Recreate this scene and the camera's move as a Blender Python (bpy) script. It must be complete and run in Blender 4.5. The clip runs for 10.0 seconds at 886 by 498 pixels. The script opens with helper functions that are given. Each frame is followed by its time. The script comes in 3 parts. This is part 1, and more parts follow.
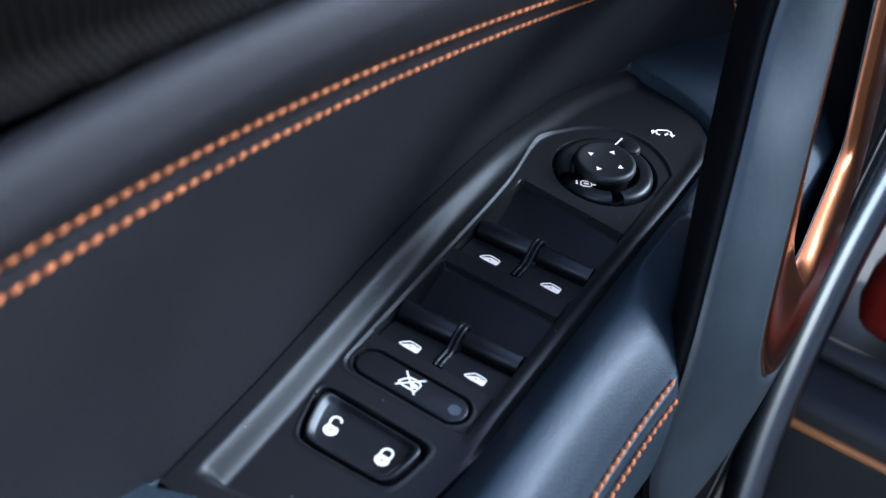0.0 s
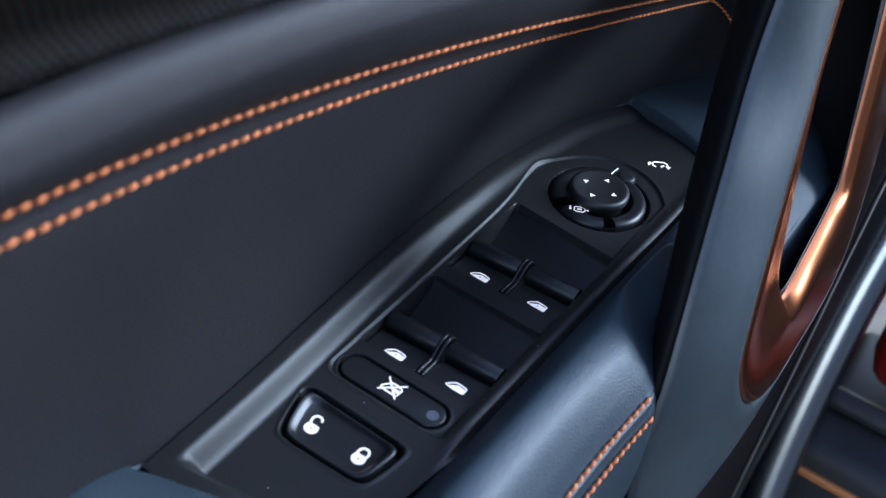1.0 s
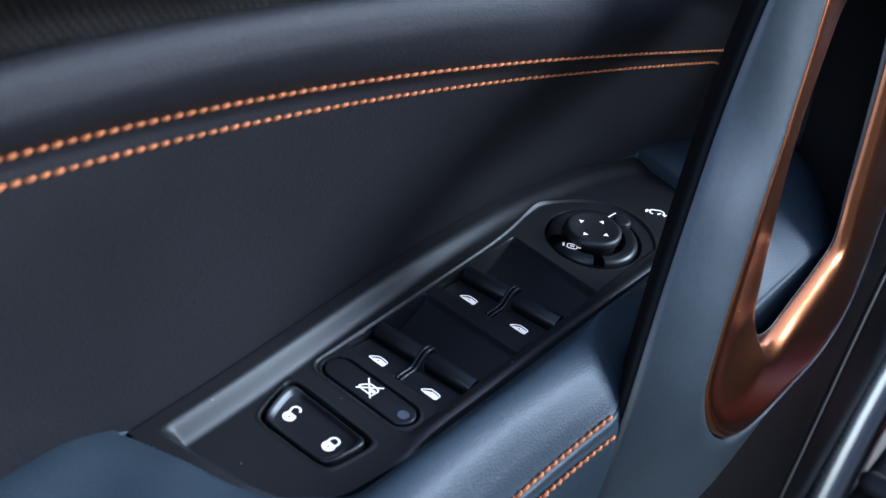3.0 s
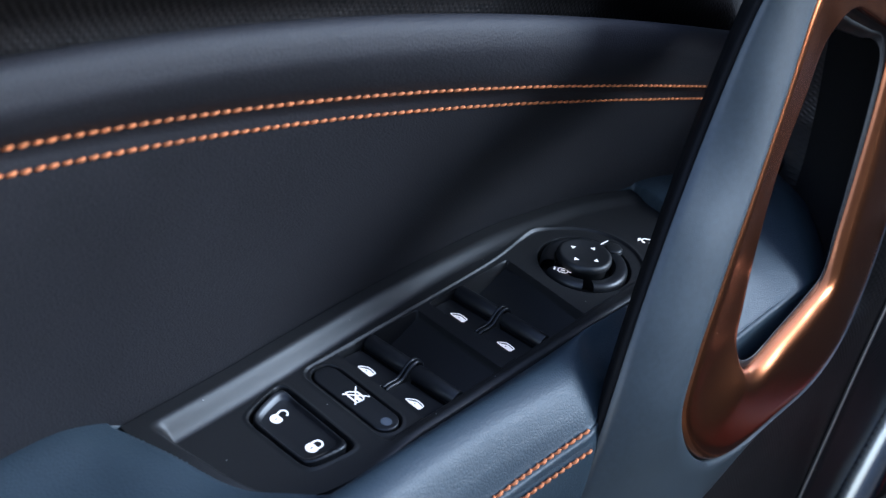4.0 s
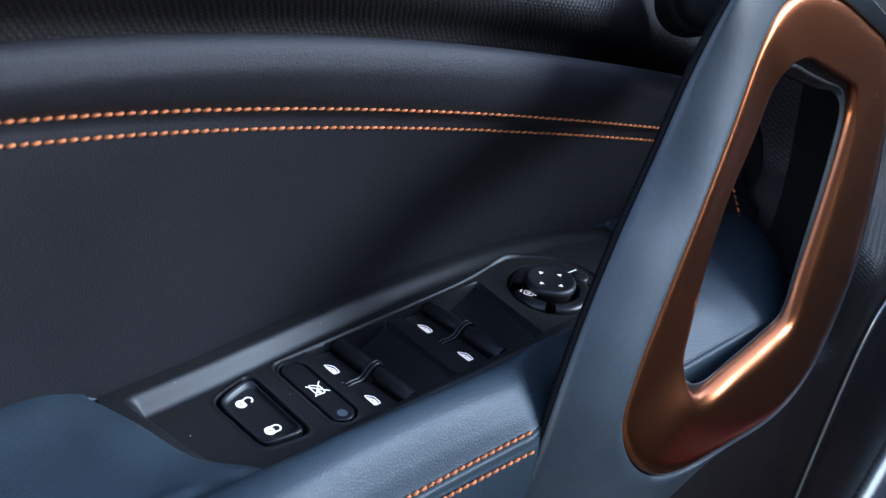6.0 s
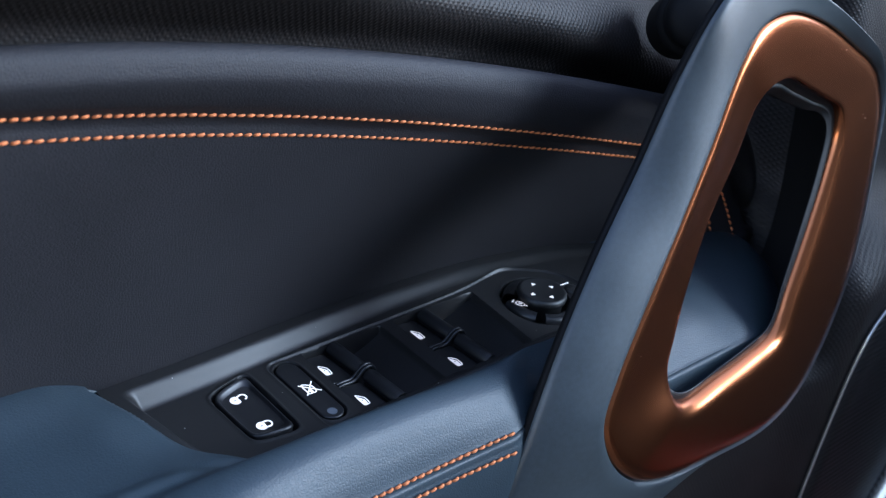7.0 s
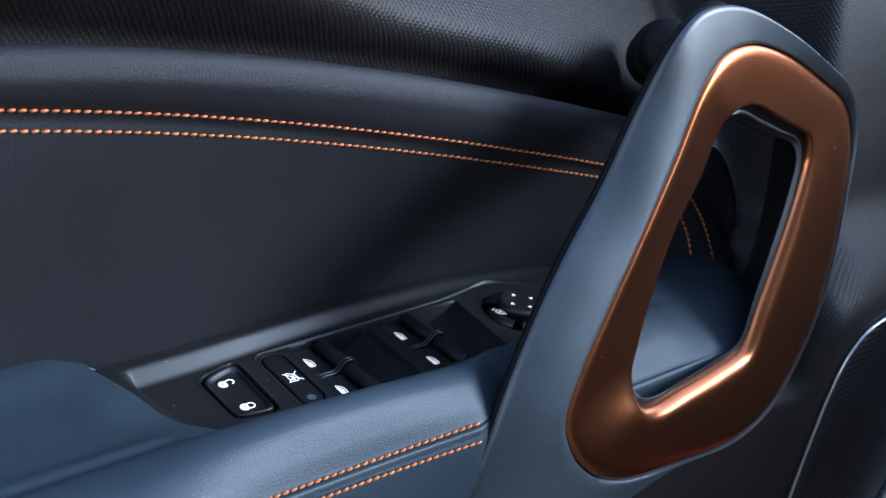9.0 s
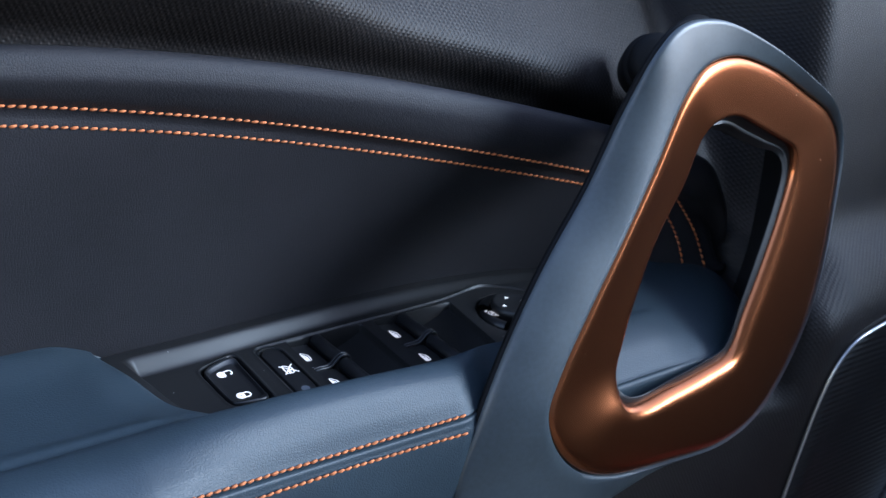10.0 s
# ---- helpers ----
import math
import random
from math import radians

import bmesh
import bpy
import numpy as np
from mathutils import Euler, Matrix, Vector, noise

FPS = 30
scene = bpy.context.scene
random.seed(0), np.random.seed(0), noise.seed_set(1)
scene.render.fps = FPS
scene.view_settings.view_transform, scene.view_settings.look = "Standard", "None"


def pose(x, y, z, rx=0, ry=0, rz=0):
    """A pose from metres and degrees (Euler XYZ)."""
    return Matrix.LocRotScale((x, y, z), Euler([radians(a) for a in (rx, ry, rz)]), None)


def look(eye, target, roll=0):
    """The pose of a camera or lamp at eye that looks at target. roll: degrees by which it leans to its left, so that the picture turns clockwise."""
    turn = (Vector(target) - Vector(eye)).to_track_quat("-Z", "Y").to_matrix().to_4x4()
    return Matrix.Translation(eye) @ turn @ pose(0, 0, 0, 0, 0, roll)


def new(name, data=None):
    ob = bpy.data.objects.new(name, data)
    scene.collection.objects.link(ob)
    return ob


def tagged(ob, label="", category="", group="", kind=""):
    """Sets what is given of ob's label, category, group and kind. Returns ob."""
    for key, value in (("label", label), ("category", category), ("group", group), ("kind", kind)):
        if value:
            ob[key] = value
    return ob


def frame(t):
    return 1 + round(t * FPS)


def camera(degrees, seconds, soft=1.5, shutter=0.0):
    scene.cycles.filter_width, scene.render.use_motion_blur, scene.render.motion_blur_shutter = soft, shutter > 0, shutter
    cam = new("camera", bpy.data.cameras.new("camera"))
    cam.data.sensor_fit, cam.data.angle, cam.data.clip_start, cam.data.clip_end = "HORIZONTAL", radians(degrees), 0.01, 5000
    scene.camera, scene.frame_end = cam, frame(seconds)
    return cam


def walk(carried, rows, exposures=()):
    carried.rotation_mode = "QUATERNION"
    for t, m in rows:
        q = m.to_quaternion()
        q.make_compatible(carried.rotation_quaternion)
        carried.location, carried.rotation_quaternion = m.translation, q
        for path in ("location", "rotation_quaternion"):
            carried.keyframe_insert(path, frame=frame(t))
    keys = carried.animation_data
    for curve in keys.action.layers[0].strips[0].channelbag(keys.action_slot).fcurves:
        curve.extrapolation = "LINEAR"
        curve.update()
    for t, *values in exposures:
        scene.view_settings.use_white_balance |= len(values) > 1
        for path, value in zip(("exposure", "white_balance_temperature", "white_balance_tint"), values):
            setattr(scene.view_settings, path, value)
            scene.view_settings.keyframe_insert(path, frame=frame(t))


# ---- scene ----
cam = camera(43.0, 10.0, soft=1.25)
EXPO = 3.27
PATH = [
    (0, (-0.2614, -0.1056, 0.2895), (0.0234, 0.0312, -0.0022), 9.18),
    (0.5, (-0.2648, -0.1179, 0.2908), (0.0204, 0.0278, 0.0039), 9.48),
    (1, (-0.2680, -0.1305, 0.2920), (0.0185, 0.0265, 0.0124), 9.45),
    (1.5, (-0.2710, -0.1435, 0.2932), (0.0154, 0.0257, 0.0207), 9.22),
    (2, (-0.2737, -0.1570, 0.2945), (0.0108, 0.0221, 0.0263), 9.29),
    (2.5, (-0.2762, -0.1708, 0.2956), (0.0064, 0.0177, 0.0320), 9.13),
    (4, (-0.2829, -0.2141, 0.2989), (-0.0035, 0.0038, 0.0553), 8.81),
    (4.5, (-0.2848, -0.2288, 0.2999), (-0.0071, -0.0018, 0.0627), 8.82),
    (5, (-0.2867, -0.2435, 0.3008), (-0.0106, -0.0096, 0.0684), 8.81),
    (5.5, (-0.2884, -0.2580, 0.3016), (-0.0132, -0.0184, 0.0741), 9.05),
    (6, (-0.2899, -0.2725, 0.3024), (-0.0153, -0.0272, 0.0803), 9.37),
    (7.5, (-0.2941, -0.3149, 0.3043), (-0.0272, -0.0489, 0.0971), 8.87),
    (8, (-0.2953, -0.3290, 0.3049), (-0.0314, -0.0570, 0.1018), 8.80),
    (8.5, (-0.2966, -0.3434, 0.3054), (-0.0345, -0.0668, 0.1062), 8.89),
    (9, (-0.2979, -0.3583, 0.3059), (-0.0374, -0.0773, 0.1107), 9.00),
    (9.5, (-0.2993, -0.3740, 0.3064), (-0.0413, -0.0876, 0.1158), 8.99),
    (10, (-0.3009, -0.3911, 0.3069), (-0.0467, -0.0990, 0.1199), 8.85),
]

walk(cam, [(t, look(e, g, r)) for t, e, g, r in PATH], exposures=[(0, EXPO, 6250, 19), (10, EXPO, 6250, 19)])
cam.data.dof.use_dof = True
cam.data.dof.focus_distance = 0.49
cam.data.dof.aperture_fstop = 15.0

# ---- light ----
world = bpy.data.worlds.new("world")
scene.world = world
world.use_nodes = True
wt = world.node_tree
sky = wt.nodes.new("ShaderNodeTexSky")
sky.sky_type, sky.sun_disc = "NISHITA", False
sky.sun_elevation, sky.sun_rotation = radians(27.0), radians(132.4)
sky.air_density, sky.dust_density, sky.ozone_density = 1.0, 0.5, 0.0
wt.links.new(sky.outputs[0], wt.nodes["Background"].inputs[0])
wt.nodes["Background"].inputs[1].default_value = 0.095

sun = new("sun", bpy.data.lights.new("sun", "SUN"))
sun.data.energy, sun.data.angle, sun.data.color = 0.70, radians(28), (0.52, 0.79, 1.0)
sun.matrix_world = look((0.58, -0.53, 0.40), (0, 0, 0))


# ---- materials ----
def nodes_of(name):
    m = bpy.data.materials.new(name)
    m.use_nodes = True
    return m, m.node_tree, m.node_tree.nodes["Principled BSDF"]


def surface(name, colour, rough, metal=0.0, grain=0.0, grain_size=1000.0, kind="noise", wear=0.25, coat=0.0, spec=0.5, rough_vary=0.08):
    """A material with colour and gloss varied at two scales and a fine relief; sizes are features per metre."""
    m, nt, bsdf = nodes_of(name)
    new_node, link = nt.nodes.new, nt.links.new
    where = new_node("ShaderNodeTexCoord").outputs["Object"]
    big, fine = new_node("ShaderNodeTexNoise"), new_node("ShaderNodeTexNoise")
    big.inputs["Scale"].default_value, big.inputs["Detail"].default_value = 22.0, 4.0
    fine.inputs["Scale"].default_value, fine.inputs["Detail"].default_value = 420.0, 3.0
    mixed = new_node("ShaderNodeMath")
    mixed.operation = "MULTIPLY_ADD"
    mixed.inputs[1].default_value = 0.6
    for n in (big, fine):
        link(where, n.inputs["Vector"])
    half = new_node("ShaderNodeMath")
    half.operation = "MULTIPLY"
    half.inputs[1].default_value = 0.4
    link(fine.outputs[0], half.inputs[0])
    link(big.outputs[0], mixed.inputs[0])
    link(half.outputs[0], mixed.inputs[2])
    ramp = new_node("ShaderNodeValToRGB")
    ramp.color_ramp.elements[0].position, ramp.color_ramp.elements[1].position = 0.3, 0.7
    ramp.color_ramp.elements[0].color = (*[c * (1 - wear) for c in colour], 1)
    ramp.color_ramp.elements[1].color = (*[c * (1 + wear) for c in colour], 1)
    link(mixed.outputs[0], ramp.inputs[0])
    link(ramp.outputs[0], bsdf.inputs["Base Color"])
    gloss = new_node("ShaderNodeMapRange")
    gloss.inputs["To Min"].default_value, gloss.inputs["To Max"].default_value = rough - rough_vary, rough + rough_vary
    link(mixed.outputs[0], gloss.inputs["Value"])
    link(gloss.outputs[0], bsdf.inputs["Roughness"])
    bsdf.inputs["Metallic"].default_value = metal
    bsdf.inputs["Specular IOR Level"].default_value = spec
    bsdf.inputs["Coat Weight"].default_value = coat
    bsdf.inputs["Coat Roughness"].default_value = 0.15
    if grain:
        bump = new_node("ShaderNodeBump")
        bump.inputs["Strength"].default_value, bump.inputs["Distance"].default_value = 1.0, grain
        if kind == "leather":
            cells = new_node("ShaderNodeTexVoronoi")
            cells.feature = "DISTANCE_TO_EDGE"
            cells.inputs["Scale"].default_value = grain_size
            warp = new_node("ShaderNodeTexNoise")
            warp.inputs["Scale"].default_value = grain_size * 0.6
            add = new_node("ShaderNodeVectorMath")
            add.operation = "MULTIPLY_ADD"
            add.inputs[1].default_value = (0.9 / grain_size,) * 3
            link(where, warp.inputs["Vector"])
            link(warp.outputs["Color"], add.inputs[0])
            link(where, add.inputs[2])
            link(add.outputs[0], cells.inputs["Vector"])
            cap = new_node("ShaderNodeMath")
            cap.operation = "MINIMUM"
            cap.inputs[1].default_value = 0.22
            link(cells.outputs["Distance"], cap.inputs[0])
            link(cap.outputs[0], bump.inputs["Height"])
        elif kind == "weave":
            both = new_node("ShaderNodeMath")
            both.operation = "MULTIPLY"
            for k, turn in enumerate((32, -58)):
                wave, stretch = new_node("ShaderNodeTexWave"), new_node("ShaderNodeMapping")
                wave.inputs["Scale"].default_value, wave.inputs["Distortion"].default_value = grain_size, 1.6
                wave.inputs["Detail"].default_value, wave.inputs["Detail Scale"].default_value = 2.0, 1.5
                stretch.inputs["Rotation"].default_value = (0, radians(turn), 0)
                link(where, stretch.inputs["Vector"])
                link(stretch.outputs[0], wave.inputs["Vector"])
                link(wave.outputs["Fac"], both.inputs[k])
            link(both.outputs[0], bump.inputs["Height"])
        else:
            rough_noise = new_node("ShaderNodeTexNoise")
            rough_noise.inputs["Scale"].default_value, rough_noise.inputs["Detail"].default_value = grain_size, 2.0
            link(where, rough_noise.inputs["Vector"])
            link(rough_noise.outputs[0], bump.inputs["Height"])
        link(bump.outputs[0], bsdf.inputs["Normal"])
    return m


LEATHER = surface("black_leather", (0.0178, 0.0292, 0.0376), 0.50, grain=0.00025, grain_size=680, kind="leather", wear=0.15, spec=0.38)
SOFT = surface("black_leatherette", (0.0192, 0.0184, 0.0205), 0.54, grain=0.0003, grain_size=780, kind="leather", wear=0.15, spec=0.15)
PLASTIC = surface("satin_black_plastic", (0.0125, 0.0121, 0.0122), 0.40, grain=0.00006, grain_size=2600, wear=0.12, spec=0.26)
BUTTON = surface("smooth_black_plastic", (0.009, 0.009, 0.010), 0.36, grain=0.00002, grain_size=3000, wear=0.1, spec=0.4)
KNOB = surface("matt_black_rubbery_plastic", (0.0035, 0.0035, 0.004), 0.5, wear=0.1)
SHELL = surface("dull_black_plastic", (0.004, 0.004, 0.0045), 0.65, wear=0.1, spec=0.12)
GRIP = surface("grey_black_soft_paint", (0.0295, 0.0385, 0.0440), 0.43, grain=0.00005, grain_size=2000, wear=0.30, spec=0.55, rough_vary=0.12)
BRONZE = surface("bronze_satin_metal_paint", (0.40, 0.128, 0.052), 0.25, metal=1.0, wear=0.03, rough_vary=0.0)
GRAINED = surface("grained_dark_grey_plastic", (0.0140, 0.0120, 0.0115), 0.46, grain=0.00020, grain_size=140, kind="weave", wear=0.15, spec=0.13)
CHROME = surface("satin_chrome", (0.6, 0.59, 0.58), 0.3, metal=1.0, wear=0.05)
THREAD = surface("orange_thread", (0.58, 0.165, 0.052), 0.75, grain=0.0001, grain_size=3500, wear=0.2)
WHITE = surface("white_backlit_print", (0.86, 0.84, 0.80), 0.5, wear=0.03)
legend = WHITE.node_tree.nodes["Principled BSDF"]
legend.inputs["Emission Color"].default_value, legend.inputs["Emission Strength"].default_value = (1.0, 0.97, 0.93, 1), 0.04
LAMP_OFF = surface("unlit_grey_lens", (0.075, 0.085, 0.10), 0.35, wear=0.05)
EDGE = surface("satin_grey_metal_trim", (0.24, 0.27, 0.32), 0.24, metal=1.0, wear=0.08, rough_vary=0.0)
LINT = surface("pale_lint", (0.45, 0.43, 0.40), 0.9, wear=0.1)
RED = surface("red_car_paint", (0.20, 0.012, 0.008), 0.3, coat=1.0, wear=0.08)
RUBBER = surface("black_rubber", (0.018, 0.018, 0.02), 0.6, wear=0.2)
ORANGE = surface("orange_sill_trim", (0.50, 0.17, 0.05), 0.4, wear=0.1)
# for the unseen light-blocking wall; its blue-grey tints what the door reflects
SKY_BLOCK = surface("blue_grey_sky_block", (0.125, 0.135, 0.15), 0.9, grain=0.002, grain_size=150, wear=0.2)
PAVING = surface("pale_beige_paving", (0.16, 0.136, 0.106), 0.85, grain=0.002, grain_size=200, wear=0.3)


# ---- mesh helpers; millimetres in, metres out ----
def finish(ob, smooth=40.0):
    me = ob.data
    me.polygons.foreach_set("use_smooth", [True] * len(me.polygons))
    if smooth:
        me.set_sharp_from_angle(angle=radians(smooth))
    return ob


def mesh_part(name, verts, faces, material, parent, label="", smooth=40.0, toward=None):
    me = bpy.data.meshes.new(name)
    if toward is not None:
        v = np.asarray(verts, float)
        q = np.asarray(faces)
        n = np.cross(v[q[:, 1]] - v[q[:, 0]], v[q[:, 2]] - v[q[:, 0]]).sum(0)
        if n @ np.asarray(toward, float) < 0:
            faces = [f[::-1] for f in faces]
    me.from_pydata([tuple(float(c) * 0.001 for c in v) for v in verts], [], [tuple(f) for f in faces])
    me.validate()
    me.update()
    ob = new(name, me)
    me.materials.append(material)
    if parent is not None:
        ob.parent = parent
    if label:
        tagged(ob, label)
    return finish(ob, smooth)


def part(name, bm, material, parent, label="", smooth=40.0):
    bmesh.ops.recalc_face_normals(bm, faces=bm.faces[:])
    bmesh.ops.scale(bm, vec=(0.001,) * 3, verts=bm.verts[:])
    me = bpy.data.meshes.new(name)
    bm.to_mesh(me)
    bm.free()
    ob = new(name, me)
    me.materials.append(material)
    if parent is not None:
        ob.parent = parent
    if label:
        tagged(ob, label)
    return finish(ob, smooth)


def grid_faces(nu, nv, closed_u=False, flip=False):
    out = []
    for i in range(nu if closed_u else nu - 1):
        j = (i + 1) % nu
        for k in range(nv - 1):
            q = (i * nv + k, j * nv + k, j * nv + k + 1, i * nv + k + 1)
            out.append(q[::-1] if flip else q)
    return out


def thick(ob, mm, offset=-1.0):
    mod = ob.modifiers.new("thickness", "SOLIDIFY")
    mod.thickness, mod.offset = mm * 0.001, offset
    return ob


def thing(name, label, category, at=(0, 0, 0), kind="", group=""):
    ob = new(name)
    ob.empty_display_size = 0.02
    ob.location = [c * 0.001 for c in at]
    return tagged(ob, label, category, group, kind)


def sm(x, a, b):
    t = np.clip((np.asarray(x, float) - a) / (b - a), 0, 1)
    return t * t * (3 - 2 * t)


def smooth_curve(xs, ys, width=12.0):
    """A smooth function through about these values."""
    fine = np.arange(min(xs) - 60, max(xs) + 61, 2.0)
    val = np.interp(fine, xs, ys)
    k = np.exp(-0.5 * (np.arange(-40, 41) * 2.0 / width) ** 2)
    k /= k.sum()
    soft = np.convolve(np.pad(val, 40, mode="edge"), k, mode="valid")
    return lambda x: np.interp(x, fine, soft)


def poly(coef, mid, half):
    return lambda x: np.polynomial.polynomial.polyval((np.asarray(x, float) - mid) / half, coef)


def spline(points, n, closed=False):
    """Centripetal Catmull-Rom through points (rows), n samples a span."""
    p = np.asarray(points, float)
    m = len(p)
    out = []
    for i in range(m if closed else m - 1):
        if closed:
            a, b, c, d = (p[(i + k) % m] for k in (-1, 0, 1, 2))
        else:
            b, c = p[i], p[i + 1]
            a, d = p[i - 1] if i else 2 * b - c, p[i + 2] if i + 2 < m else 2 * c - b
        t0 = 0.0
        t1 = t0 + max(np.linalg.norm(b - a), 1e-6) ** 0.5
        t2 = t1 + max(np.linalg.norm(c - b), 1e-6) ** 0.5
        t3 = t2 + max(np.linalg.norm(d - c), 1e-6) ** 0.5
        for t in t1 + (t2 - t1) * np.arange(n) / n:
            a1 = (t1 - t) / (t1 - t0) * a + (t - t0) / (t1 - t0) * b
            a2 = (t2 - t) / (t2 - t1) * b + (t - t1) / (t2 - t1) * c
            a3 = (t3 - t) / (t3 - t2) * c + (t - t2) / (t3 - t2) * d
            b1 = (t2 - t) / (t2 - t0) * a1 + (t - t0) / (t2 - t0) * a2
            b2 = (t3 - t) / (t3 - t1) * a2 + (t - t1) / (t3 - t1) * a3
            out.append((t2 - t) / (t2 - t1) * b1 + (t - t1) / (t2 - t1) * b2)
    if not closed:
        out.append(p[-1])
    return np.array(out)


def tube(path, radius, sides=10, caps=True):
    """Vertices and faces of a round bar along a path; radius may vary along it."""
    path = np.asarray(path, float)
    r = np.broadcast_to(radius, (len(path),))
    along = np.gradient(path, axis=0)
    along /= np.linalg.norm(along, axis=1)[:, None] + 1e-9
    ref = np.array([0.0, 1.0, 0.0]) if abs(along[:, 1]).max() < 0.9 else np.array([1.0, 0.0, 0.0])
    side = np.cross(along, ref)
    side /= np.linalg.norm(side, axis=1)[:, None] + 1e-9
    up = np.cross(side, along)
    a = np.arange(sides) * 2 * math.pi / sides
    v = path[:, None] + r[:, None, None] * (np.cos(a)[None, :, None] * side[:, None] + np.sin(a)[None, :, None] * up[:, None])
    faces = []
    for i in range(len(path) - 1):
        for k in range(sides):
            j = (k + 1) % sides
            faces.append((i * sides + k, i * sides + j, (i + 1) * sides + j, (i + 1) * sides + k))
    if caps:
        faces.append(tuple(range(sides))[::-1])
        faces.append(tuple((len(path) - 1) * sides + k for k in range(sides)))
    return v.reshape(-1, 3).tolist(), faces


def joined(pieces):
    verts, faces = [], []
    for v, f in pieces:
        n = len(verts)
        verts += list(v)
        faces += [tuple(i + n for i in q) for q in f]
    return verts, faces


def bevelled(bm, width, segments=2, angle=30):
    edges = [e for e in bm.edges if len(e.link_faces) == 2 and e.calc_face_angle(0) > radians(angle)]
    bmesh.ops.bevel(bm, geom=edges, offset=width, segments=segments, profile=0.6, affect="EDGES", clamp_overlap=True)
    return bm


def prism(outline, z0, z1):
    """A bmesh from a flat outline (x, y), between two heights."""
    bm = bmesh.new()
    top = bm.faces.new([bm.verts.new((x, y, z0)) for x, y in outline])
    out = bmesh.ops.extrude_face_region(bm, geom=[top])
    for v in out["geom"]:
        if isinstance(v, bmesh.types.BMVert):
            v.co.z = z1
    bmesh.ops.recalc_face_normals(bm, faces=bm.faces[:])
    return bm


# ---- the door's lines ----
belt_z = lambda x: np.where(np.asarray(x, float) < 236, poly((147.86, -45.1, -16.51, -10.09), 10, 230)(np.clip(x, -300, 236)), 78.5 - 0.9 * (np.asarray(x, float) - 236) - 0.012 * (np.asarray(x, float) - 236) ** 2)
seam_hi_y, seam_hi_z = poly((14.13, -16.77, -5.94, 11.29), 7.5, 227.5), poly((115.71, -48.47, -9.87, -0.1), 7.5, 227.5)
seam_lo_y, seam_lo_z = poly((18.22, -11.51, -6.43, 7.54), 7.5, 227.5), poly((106.32, -49.92, -9.09, 1.79), 7.5, 227.5)
foot_y = smooth_curve((-320, -130, -78, -23, 29, 83, 138, 190, 225, 245, 290), (36, 36.5, 38, 42, 45, 45.5, 38, 16, 0, -8, -12), 10)
foot_z = smooth_curve((-320, -142, -126, -78, -23, 29, 83, 138, 190, 245, 290), (27, 24, 15, 14.5, 13, 11, 8.5, 7.5, 9, 9, 6), 5)


roll_y, roll_z = poly((18.1, -7.7, -14.58, 8.07), -45, 255), poly((149.6, -45.59, -19.65, 3.73), -45, 255)


def insert_profile(x):
    """The upholstered insert's section at x: rows of (y, z) from its foot to the back of its top roll."""
    c = min(max(x, -300), 207)
    ry, rz = float(roll_y(c)), float(roll_z(c)) + float(belt_z(x) - belt_z(c)) * (x > 207)
    bz = rz + 5
    ly, lz, hy, hz = float(seam_lo_y(x)), float(seam_lo_z(x)), float(seam_hi_y(x)), float(seam_hi_z(x))
    if x > 225:
        k = (x - 225) / 55
        hz, lz = hz * (1 - k) + (bz - 24) * k, lz * (1 - k) + (bz - 34) * k
    fy, fz = float(foot_y(x)), float(foot_z(x))
    ahead = 9.0 * float(sm(x, 192, 240))
    ly, hy, fy, ry = ly - ahead, hy - ahead, fy - ahead * 0.6, ry - ahead * 0.7
    rows = [(fy + 1, fz - 9), (fy, fz), (fy * 0.72 + ly * 0.28 + 1.0, fz * 0.72 + lz * 0.28), (fy * 0.36 + ly * 0.64 + 1.0, fz * 0.36 + lz * 0.64),
            (ly, lz), ((ly + hy) / 2 + 0.9, (lz + hz) / 2), (hy, hz)]
    for w in (0.33, 0.66):
        rows.append((hy + (ry - 7.3 - hy) * w - 1.0, hz + (rz - 6.5 - hz) * w))
    rows += [(ry - 7.5 * math.cos(radians(a)), rz - 9 + 14 * math.sin(radians(a))) for a in (12, 32, 52, 72, 92, 114, 138)]
    rows += [(ry + 6, rz - 8), (ry + 7, rz - 22)]
    return rows


def rounded_front(x):
    return 16.0 * max(0.0, (x - 258) / 24) ** 2


def insert_at(x, z):
    """The place on the insert's face at x and height z."""
    rows = spline([(y, zz) for y, zz in insert_profile(x)[1:9]], 8)
    return np.array([x, np.interp(z, rows[:, 1], rows[:, 0]) + rounded_front(x), z])


def front_y(z):
    return np.interp(z, (-700, -600, -450, -300, -224, -187, -150, -113, -76, -40, 0, 50, 100, 150, 200, 330), (-60, -82, -86, -86, -85, -84, -83, -81, -77, -69, -52, -32, -17, -4, 9, 40))


def panel_y(x, z):
    """The hard door trim's face."""
    x, z = np.asarray(x, float), np.asarray(z, float)
    above = z - belt_z(np.clip(x, -300, 280))
    bend = np.interp(x, (-140, -40, 11, 98, 200), (45, 25, 15, 12, 10))
    past = 3.0 * np.logaddexp(0, (above - bend) / 3.0)
    rear = np.where(above > -14, 35 - 0.8 * np.maximum(above + 4, 0) + 1.6 * past, 33 + sm(-above, 14, 30) * 38)
    up = sm(z, -45, 15)
    w = np.maximum(sm((x - 225 - 20 * up) / (70 + 15 * up), 0, 1), sm(-z, 25, 62))
    y = rear * (1 - w) + front_y(z) * w
    pod = 1 - sm(np.hypot(np.maximum(300 - x, 0), np.maximum(z + 16, 0)), 2, 58)
    return y * (1 - pod) - 84.0 * pod


